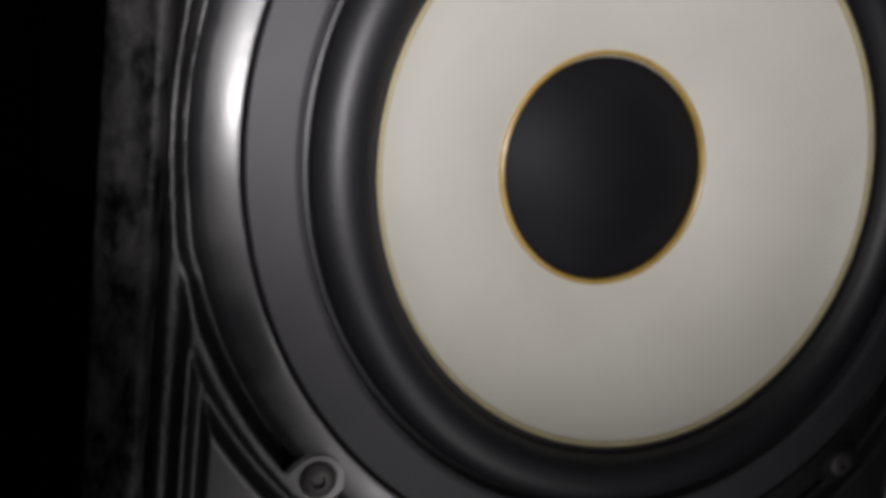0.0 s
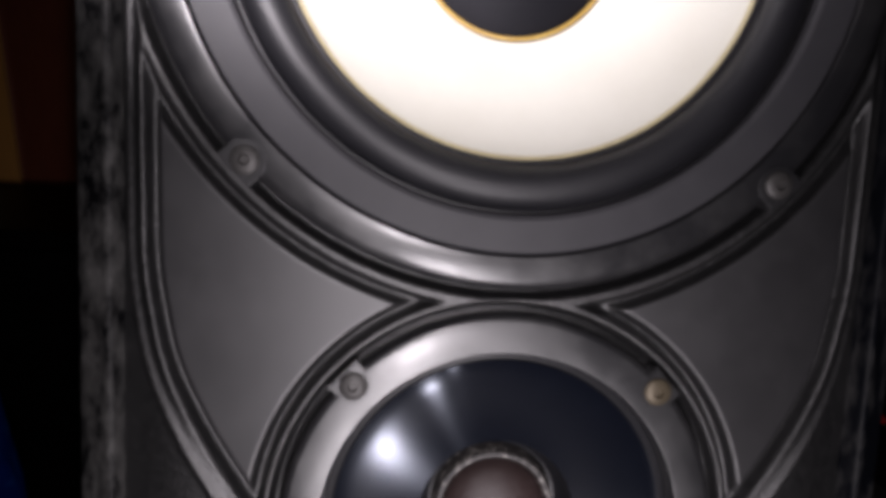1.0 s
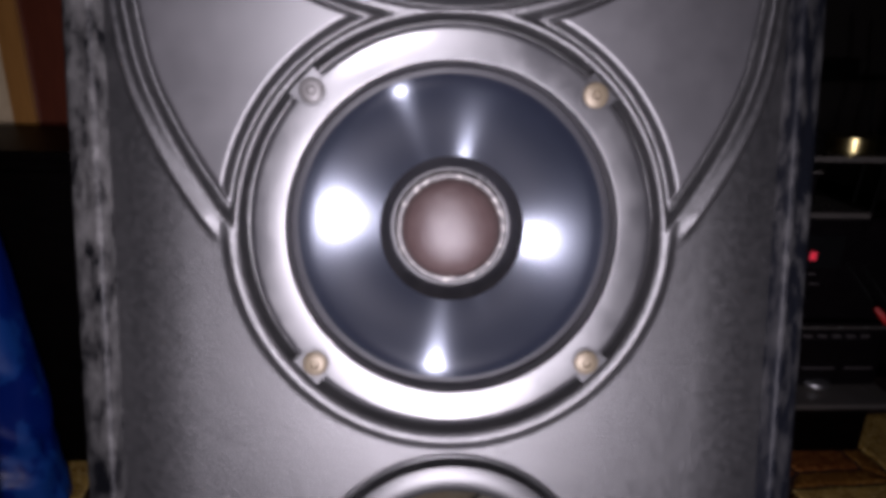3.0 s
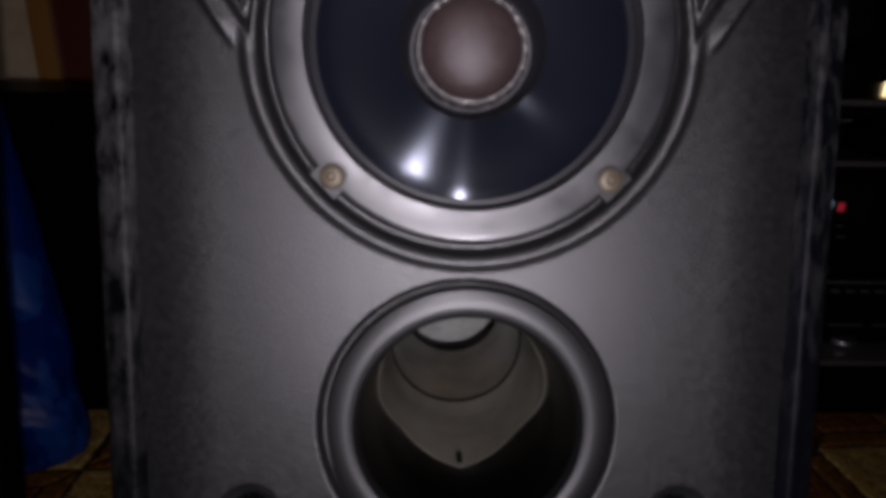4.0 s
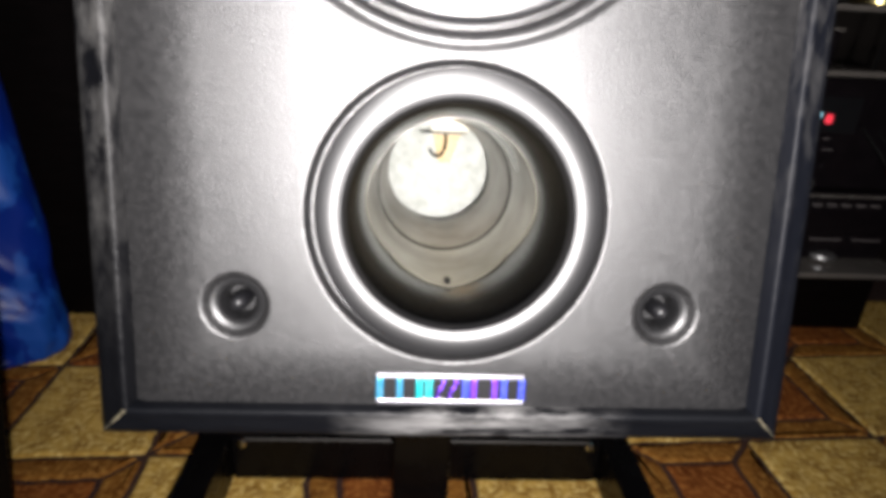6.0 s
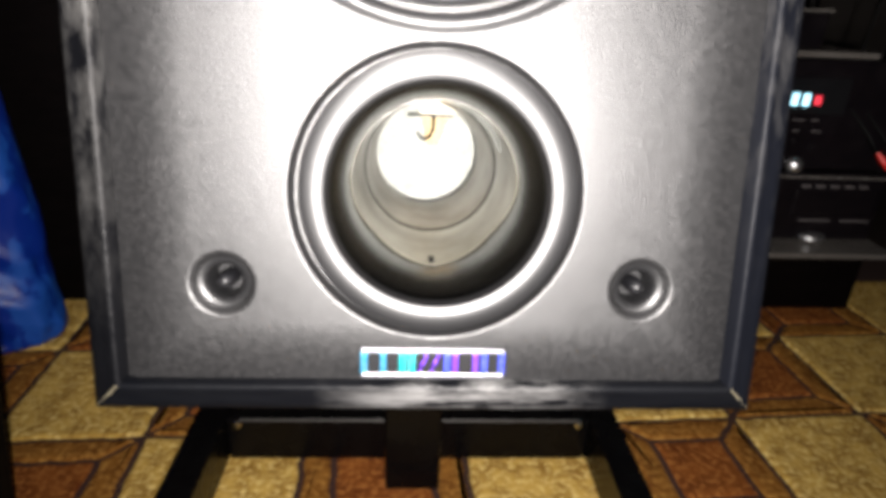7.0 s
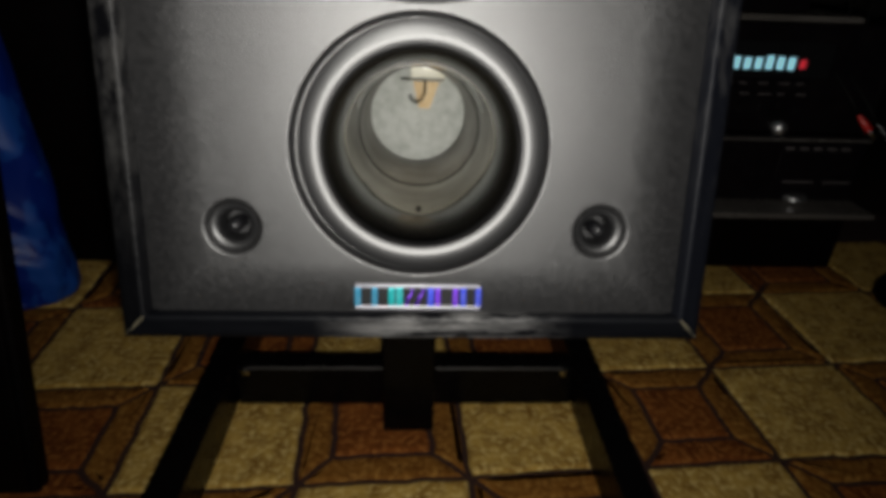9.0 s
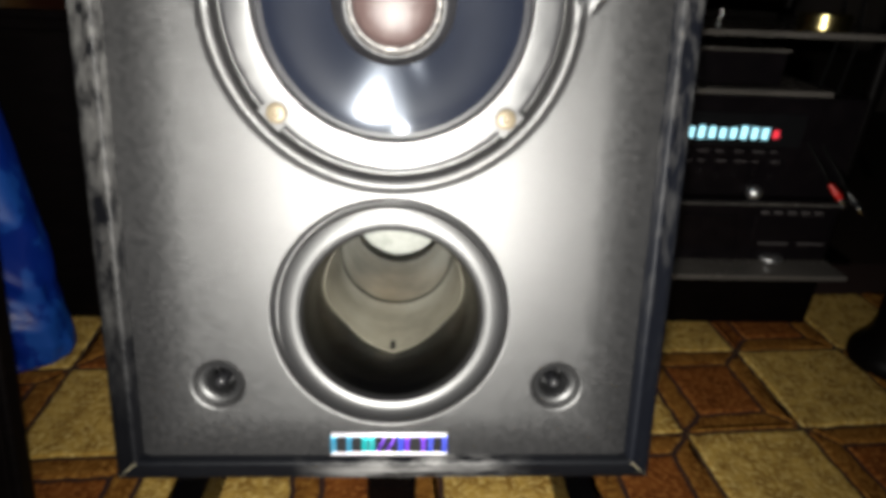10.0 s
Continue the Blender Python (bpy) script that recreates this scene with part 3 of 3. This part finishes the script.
def reflex_port():
    z = PORT_Z
    crest = [(0.0481 - 0.0087 * k / 12, -0.0022 + (0.0481 - 0.0087 * k / 12 - 0.0429) ** 2 / (0.03 if k < 7 else 0.014)) for k in range(13)]
    flare = part("port", spin("port", [(0.0499, 0.010), (0.0494, 0.0050), (0.0486, 0.0046), (0.0483, 0.0020)] + crest + [(0.0389, -0.0003), (0.0384, 0.0012), (0.0380, 0.0026)], 0.0005, z, 128), PORT, speaker, "flared black bass port")
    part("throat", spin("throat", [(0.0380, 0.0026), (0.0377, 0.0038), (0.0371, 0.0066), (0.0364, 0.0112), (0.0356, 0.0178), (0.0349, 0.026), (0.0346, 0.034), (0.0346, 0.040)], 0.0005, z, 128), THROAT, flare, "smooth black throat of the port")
    up = Matrix.Translation((0, 0.04, z)) @ Matrix.Rotation(radians(2.1), 4, "X") @ Matrix.Translation((0, -0.04, -z))
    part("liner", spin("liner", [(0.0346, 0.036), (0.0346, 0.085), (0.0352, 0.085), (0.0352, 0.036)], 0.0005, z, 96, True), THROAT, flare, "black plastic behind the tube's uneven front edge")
    part("tube", port_tube(0.0005, z), TUBE, flare, "pale grey card port tube, its edge pointed at the seam", up)
    part("sleeve", spin("sleeve", [(0.0342, 0.1112), (0.0338, 0.130), (0.0321, 0.189), (0.0354, 0.189), (0.0354, 0.1112)], 0.0005, z, 96, True), SLEEVE, flare, "yellowed inner length of the tube", up)
    part("joint", spin("joint", [(0.0342, 0.1092), (0.0337, 0.1098), (0.0336, 0.1116), (0.0341, 0.1124)], 0.0005, z, 96), WIRE, flare, "dark joint between the two lengths of tube", up)
    part("slot", box(-0.0011, 0.0013, 0.0445, 0.053, z - 0.0337, z - 0.0326), WIRE, flare, "dark seam at the bottom of the tube")
    part("damping_wool", box(-0.085, 0.085, 0.226, 0.2468, z - 0.06, z + 0.10, 0.006, 3), PAD, speaker, "pale damping wool inside the cabinet")
    part("capacitor", spin("capacitor", [(0, -0.012), (0.0085, -0.012), (0.0095, -0.010), (0.0095, 0.010), (0.0085, 0.012), (0, 0.012)], steps=32), YELLOW, speaker, "pale yellow capacitor", Matrix.Translation((0.007, 0.207, z + 0.0375)) @ Matrix.Rotation(radians(90), 4, "Z"))
    bm = bmesh.new()
    vs = [bm.verts.new((x, y, zz)) for y in (0.2216, 0.2236) for x, zz in ((-0.004, z + 0.031), (0.017, z + 0.031), (0.009, z + 0.009), (0.001, z + 0.009))]
    bm.faces.new(vs[:4])
    bm.faces.new(vs[7:3:-1])
    for k in range(4):
        j = (k + 1) % 4
        bm.faces.new((vs[j], vs[k], vs[4 + k], vs[4 + j]))
    bmesh.ops.recalc_face_normals(bm, faces=bm.faces[:])
    part("board", bm, AMBER, speaker, "amber paper wedge on the wool")
    hook = [(-0.012, 0.2, z + 0.0295), (0.018, 0.2, z + 0.0295)]
    part("lead", tube_along(hook, 0.0006), WIRE, speaker, "thin black lead")
    bend = [(0.0050 - 0.0058 * (1 - math.cos(a)), 0.2005, z + 0.0235 - 0.0095 * math.sin(a)) for a in [math.pi * k / 12 for k in range(11)]]
    bend = [(0.0048, 0.2005, z + 0.0295)] + bend
    part("lead", tube_along(bend, 0.0009), WIRE, speaker, "black hooked lead")


def grille_socket(x):
    z = 0.25
    cup = part("grille_socket", spin("grille_socket", [(0.0096, 0.008), (0.0095, 0.0044), (0.0090, 0.0034), (0.0078, 0.0036), (0.0066, 0.0046), (0.0058, 0.0066), (0.0053, 0.0150), (0.0, 0.0150)], x, z, 48), PORT, speaker, "round black grille socket")
    part("plug", spin("plug", [(0.0, 0.0026), (0.0012, 0.0029), (0.0024, 0.0042), (0.0031, 0.0066), (0.0032, 0.0151)], x, z, 32), BLACK, cup, "shiny black centre")


def badge():
    z, y = 0.2213, 0.0000
    plate = part("badge", box(-0.0266, 0.0266, y, y + 0.0065, z - 0.0058, z + 0.0058, 0.0006), BLACK, speaker, "small black badge with shimmering foil shapes")
    f, b = y - 0.0007, y + 0.0002
    part("foil_bar", box(-0.0262, 0.0262, f, b, z + 0.0040, z + 0.0055, 0.0003), FOILS[4], plate)
    part("foil_bar", box(-0.0262, 0.0262, f, b, z - 0.0055, z - 0.0038, 0.0003), FOILS[4], plate)
    bars = ((0.0, 0.05, 0), (0.135, 0.045, 0), (0.265, 0.05, 1), (0.325, 0.055, 1), (0.575, 0.05, 2), (0.635, 0.04, 3), (0.775, 0.04, 3), (0.835, 0.045, 2), (0.955, 0.045, 2))
    for a, w, tint in bars:
        x = -0.0264 + 0.0528 * a
        part("foil_bar", box(x, x + 0.0528 * w, f, b, z - 0.0039, z + 0.0041, 0.0002), FOILS[tint], plate)
    for a in (0.43, 0.515):
        x = -0.0264 + 0.0528 * a
        part("foil_bar", tube_along([(x + 0.0014 * math.sin(t * 2.2), y - 0.0002, z + 0.0036 * t) for t in (-1, -0.6, -0.3, 0, 0.3, 0.6, 1)], 0.0008, 8), FOILS[3], plate)


woofer()
tweeter()
reflex_port()
grille_socket(-0.075)
grille_socket(0.075)
badge()


# ---- stand under the loudspeaker ----
def stand():
    st = thing("speaker_stand", "low glossy black steel stand under the loudspeaker", "stand")
    h = 0.043
    part("leg", box(-0.184, -0.160, -0.25, 0.46, 0.0, h, 0.002), STAND, st)
    part("leg", box(0.148, 0.172, -0.25, 0.46, 0.0, h, 0.002), STAND, st)
    part("crossbar", box(-0.1598, 0.1478, 0.270, 0.294, 0.0, h, 0.003, 5), STAND, st)
    part("crossbar", box(-0.1598, 0.1478, 0.43, 0.455, 0.0, h, 0.002), STAND, st)
    part("upright", box(-0.026, 0.018, 0.2355, 0.2698, 0.0, 0.165, 0.002), STAND, st)
    part("cradle", box(-0.11, 0.10, 0.2355, 0.2698, 0.1652, 0.168, 0.001), STAND, st)
    # added pale strips: the torch's glint along the crossbar's top edge
    for a, b in ((-0.148, -0.028), (0.020, 0.137)):
        part("edge_glint", box(a, b, 0.2692, 0.2706, h - 0.0016, h + 0.0003, 0.0004, 1), STEEL, st, "thin pale strip that stands for the glint on the crossbar's edge")
    for x in (-0.150, 0.138):
        part("bolt", spin("bolt", [(0, -0.002), (0.003, -0.0018), (0.0042, -0.0006), (0.0044, 0.0), (0.0044, 0.002)], steps=24), CHROME, st, "small steel bolt", Matrix.Translation((x, 0.2696, 0.0385)))


stand()


# ---- things beside the loudspeaker ----
def plastic_bag():
    """A full bag of thin plastic: a soft oval body with creases that gather near the foot."""
    around, up = 120, 90
    verts, faces = [], []
    for j in range(up + 1):
        v = j / up
        for k in range(around):
            a = 2 * math.pi * k / around
            c, s = math.cos(a), math.sin(a)
            wide = 0.135 * (0.94 + 0.10 * math.sin(min(1, v * 2.6) * math.pi * 0.5) - 0.24 * v)
            deep = 0.055 * (1 - 0.35 * v)
            p = Vector((wide * math.copysign(abs(c) ** 0.75, c), deep * math.copysign(abs(s) ** 0.75, s), 0.385 * v))
            q = Vector((p.x * 7 + p.z * 5, p.y * 7, p.z * 3.6))
            crease = abs(noise.noise(q)) * 0.7 + abs(noise.noise(q * 2.1 + Vector((4, 1, 2)))) * 0.5 + abs(noise.noise(q * 4.3 + Vector((1, 7, 3)))) * 0.22
            fold = (0.34 - crease) * 0.036 * max(0.3, 1.3 - 1.7 * v)
            fine = noise.noise(Vector((p.x * 40, p.y * 40, p.z * 22))) * 0.0007
            out = Vector((c, s, 0))
            p += out * (fold * (1.0 if s < 0 else 0.4) + fine)
            verts.append((p.x - 0.530, p.y + 0.470, max(0.001, p.z + 0.002)))
    for j in range(up):
        for k in range(around):
            m = (k + 1) % around
            faces.append((j * around + k, j * around + m, (j + 1) * around + m, (j + 1) * around + k))
    faces.append(tuple(range(around - 1, -1, -1)))
    faces.append(tuple(up * around + k for k in range(around)))
    ob = part("plastic_bag", mesh_from("plastic_bag", verts, faces), BAG, None)
    tagged(ob, "full shiny blue plastic bag standing on the carpet", "bag")


def low_cupboard():
    c = thing("low_cupboard", "low black-brown wooden cupboard behind the blue bag", "cupboard")
    part("body", box(-1.1, -0.16, 0.545, 0.74, 0.0, 0.376, 0.003), DARK_WOOD, c)
    part("top", box(-1.105, -0.155, 0.538, 0.741, 0.3762, 0.386, 0.003), DARK_WOOD, c)
    for x in (-1.09, -0.78, -0.47):
        part("door", box(x, x + 0.3, 0.538, 0.5448, 0.02, 0.365, 0.002), DARK_WOOD, c)


def leaning_panel():
    p = thing("leaning_board", "black board with a chrome stud, leaning beside the loudspeaker", "board", LEAN)
    part("board", box(-0.53, -0.281, 0.169, 0.186, 0.002, 0.62, 0.003), DARK_WOOD, p)
    part("facing", box(-0.525, -0.286, 0.165, 0.1688, 0.006, 0.615, 0.0015), DARK_WOOD, p)
    part("stud", spin("stud", [(0, -0.0045), (0.003, -0.004), (0.0045, -0.002), (0.0048, 0.0), (0.0048, 0.003)], -0.3040, 0.053, 32), CHROME, p, "small chrome stud")


def meter(parent, x0, y, z):
    """A row of light bars with a red one at its end."""
    for k in range(9):
        tall = (0.017, 0.016, 0.018, 0.017, 0.0155, 0.0160, 0.019, 0.0175, 0.017)[k]
        x = x0 + 0.0163 * k
        part("light_bar", box(x, x + 0.0095, y - 0.0015, y + 0.001, z, z + tall, 0.0006, 1), CYAN, parent, "glowing cyan meter bar")
    part("red_light", box(x0 + 0.0163 * 9 + 0.001, x0 + 0.0163 * 9 + 0.010, y - 0.0015, y + 0.001, z + 0.002, z + 0.014, 0.0006, 1), RED_LIGHT, parent, "glowing red meter light")


# The rack and its units are drawn large and scaled to their true size about one point.
PIVOT, SHRINK = Vector((0.007, -0.167, 0.455)), 0.818
RACK = Matrix.Translation(PIVOT) @ Matrix.Scale(SHRINK, 4) @ Matrix.Translation(-PIVOT)


def hifi_rack():
    rack = thing("hifi_rack", "dark open rack with smoked shelves for stereo units", "rack", RACK)
    part("plinth", box(0.20, 0.575, 0.548, 0.9, 0.0006, 0.0915, 0.003), DARK_WOOD, rack, "", RACK.inverted())
    part("shelf", box(0.24, 0.705, 0.655, 1.08, 0.012, 0.020, 0.002), GLASS_SHELF, rack)
    part("shelf", box(0.24, 0.62, 0.70, 1.08, 0.290, 0.298, 0.002), GLASS_SHELF, rack)
    part("shelf", box(0.24, 0.705, 0.68, 1.08, 0.372, 0.380, 0.002), GLASS_SHELF, rack)
    for x in (0.235, 0.722):
        for y in (0.76, 1.05):
            part("post", spin("post", [(0.0, -0.20), (0.011, -0.20), (0.012, -0.19), (0.012, 0.19), (0.011, 0.20), (0.0, 0.20)], steps=24), DARK_WOOD, rack, "", Matrix.Translation((x, y, 0.212)) @ Matrix.Rotation(radians(90), 4, "X"))
    deck = thing("cassette_deck", "black stereo unit with a wide drawer on the bottom shelf", "stereo", RACK)
    part("case", box(0.26, 0.69, 0.712, 1.02, 0.026, 0.126, 0.003), HIFI, deck)
    part("front_plate", box(0.258, 0.692, 0.704, 0.7118, 0.024, 0.128, 0.002), HIFI, deck)
    part("drawer", box(0.30, 0.53, 0.700, 0.7038, 0.05, 0.104, 0.002), HIFI, deck)
    part("drawer", box(0.556, 0.68, 0.700, 0.7038, 0.062, 0.104, 0.002), HIFI, deck)
    part("trim_strip", box(0.258, 0.692, 0.6985, 0.7036, 0.1215, 0.1245, 0.0008), GLASS_SHELF, deck)
    for x in (0.562, 0.584, 0.606, 0.628, 0.650):
        part("button", box(x, x + 0.012, 0.697, 0.7036, 0.1075, 0.1115, 0.0008), PRINT, deck)
    for x, w in ((0.57, 0.05), (0.635, 0.045)):
        part("print", box(x, x + w, 0.6992, 0.7002, 0.0545, 0.0575, 0.0003), PRINT, deck)
    for x in (0.29, 0.602):
        part("foot", spin("foot", [(0.020 * math.sin(a), -0.0075 * math.cos(a)) for a in [math.pi * k / 16 for k in range(17)]], steps=32), SATIN, deck, "small chrome foot", Matrix.Translation((x, 0.708, 0.0278)) @ Matrix.Rotation(radians(90), 4, "X"))
    amp = thing("equaliser", "black stereo unit with a lit cyan level meter", "stereo", RACK)
    part("case", box(0.265, 0.685, 0.722, 1.02, 0.134, 0.284, 0.003), HIFI, amp)
    part("front_plate", box(0.262, 0.688, 0.714, 0.7218, 0.131, 0.286, 0.002), HIFI, amp)
    part("window", box(0.37, 0.60, 0.7115, 0.7138, 0.212, 0.262, 0.001), BLACK, amp)
    meter(amp, 0.404, 0.7105, 0.2235)
    for row, z, step in ((0, 0.2020, 0.0285), (1, 0.1865, 0.0285)):
        for k in range(10):
            x = 0.30 + step * k + 0.004 * row
            part("print", box(x, x + 0.011 + 0.004 * ((k * 7 + row) % 3), 0.7127, 0.7138, z, z + 0.0022, 0.0003), PRINT, amp)
    for k in range(10):
        part("slider", box(0.307 + 0.0285 * k, 0.312 + 0.0285 * k, 0.708, 0.7137, 0.160 + 0.004 * (k % 3), 0.168 + 0.004 * (k % 3), 0.001), HIFI, amp)
    part("knob", spin("knob", [(0.012 * math.sin(a), -0.012 * math.cos(a)) for a in [math.pi / 2 * k / 12 for k in range(13)]], steps=32), SATIN, amp, "small chrome knob", Matrix.Translation((0.5486, 0.713, 0.137)))
    tuner = thing("tuner", "slim black stereo unit on the middle shelf", "stereo", RACK)
    part("case", box(0.27, 0.56, 0.74, 1.02, 0.2984, 0.346, 0.003), HIFI, tuner)
    part("lid", box(0.268, 0.562, 0.735, 1.02, 0.3462, 0.350, 0.001), GLASS_SHELF, tuner)
    foot = part("gold_disc", spin("gold_disc", [(0, -0.011), (0.033, -0.011), (0.035, -0.009), (0.035, 0.009), (0.033, 0.011), (0, 0.011)], steps=64), GOLD, None)
    foot.matrix_world = RACK @ Matrix.Translation((0.592, 0.73, 0.3912)) @ Matrix.Rotation(radians(90), 4, "X")
    tagged(foot, "round gold metal foot on the rack's top shelf", "foot")
    pin = part("metal_pin", spin("metal_pin", [(0, -0.012), (0.002, -0.012), (0.003, 0.012), (0, 0.012)], steps=16), CHROME, None)
    pin.matrix_world = RACK @ Matrix.Translation((0.425, 0.70, 0.3922)) @ Matrix.Rotation(radians(90), 4, "X")
    tagged(pin, "small bright metal pin on the top shelf", "pin")


def audio_plug(name, x, y, z, surface, label):
    """A phono plug at the end of its hanging cable."""
    p = thing(name, label, "plug", RACK, "loose phono plugs")
    d = Vector((0.55, -0.45, -0.7)).normalized()
    start = Vector((x, y, z))
    grip = spin("grip", [(0, -0.018), (0.0035, -0.018), (0.0045, -0.012), (0.0062, 0.0), (0.0064, 0.014), (0.0056, 0.016), (0, 0.016)], steps=24)
    aim = Matrix.Translation(start) @ d.to_track_quat("Y", "Z").to_matrix().to_4x4() @ Matrix.Scale(0.78, 4)
    part("grip", grip, surface, p, "", aim)
    part("collar", spin("collar", [(0.0, 0.0162), (0.0052, 0.0162), (0.0055, 0.018), (0.0055, 0.025), (0.0048, 0.026), (0.0048, 0.0165)], steps=24), CHROME, p, "bright metal collar", aim)
    part("pin", spin("pin", [(0, 0.034), (0.0012, 0.033), (0.0016, 0.0165)], steps=16), CHROME, p, "", aim)
    a = start - d * 0.017
    line = [a, a - d * 0.02 + Vector((0, 0, 0.006)), a + Vector((-0.02, 0.05, 0.05)), a + Vector((0.01, 0.10, 0.12)), a + Vector((0.03, 0.12, 0.2)), a + Vector((0.02, 0.13, 0.30))]
    part("cable", tube_along(line, 0.0022), WIRE, p, "thin black cable")


def table_leg():
    leg = thing("table_leg", "black round table leg on a flared foot", "table leg")
    prof = [(0.0, 0.0), (0.046, 0.0), (0.050, 0.004), (0.050, 0.014), (0.044, 0.024), (0.034, 0.034), (0.030, 0.05), (0.030, 0.7), (0.0, 0.7)]
    part("leg", spin("leg", [(r, y) for r, y in prof], steps=48), DARK_WOOD, leg, "", Matrix.Translation((0.632, 0.455, 0.0)) @ Matrix.Rotation(radians(90), 4, "X"))


plastic_bag()
low_cupboard()
leaning_panel()
hifi_rack()
audio_plug("audio_plug", 0.640, 0.66, 0.160, RED_PLUG, "red phono plug with a metal collar, hanging loose")
audio_plug("audio_plug", 0.668, 0.655, 0.150, BLACK, "black phono plug with a metal collar, hanging loose")
table_leg()
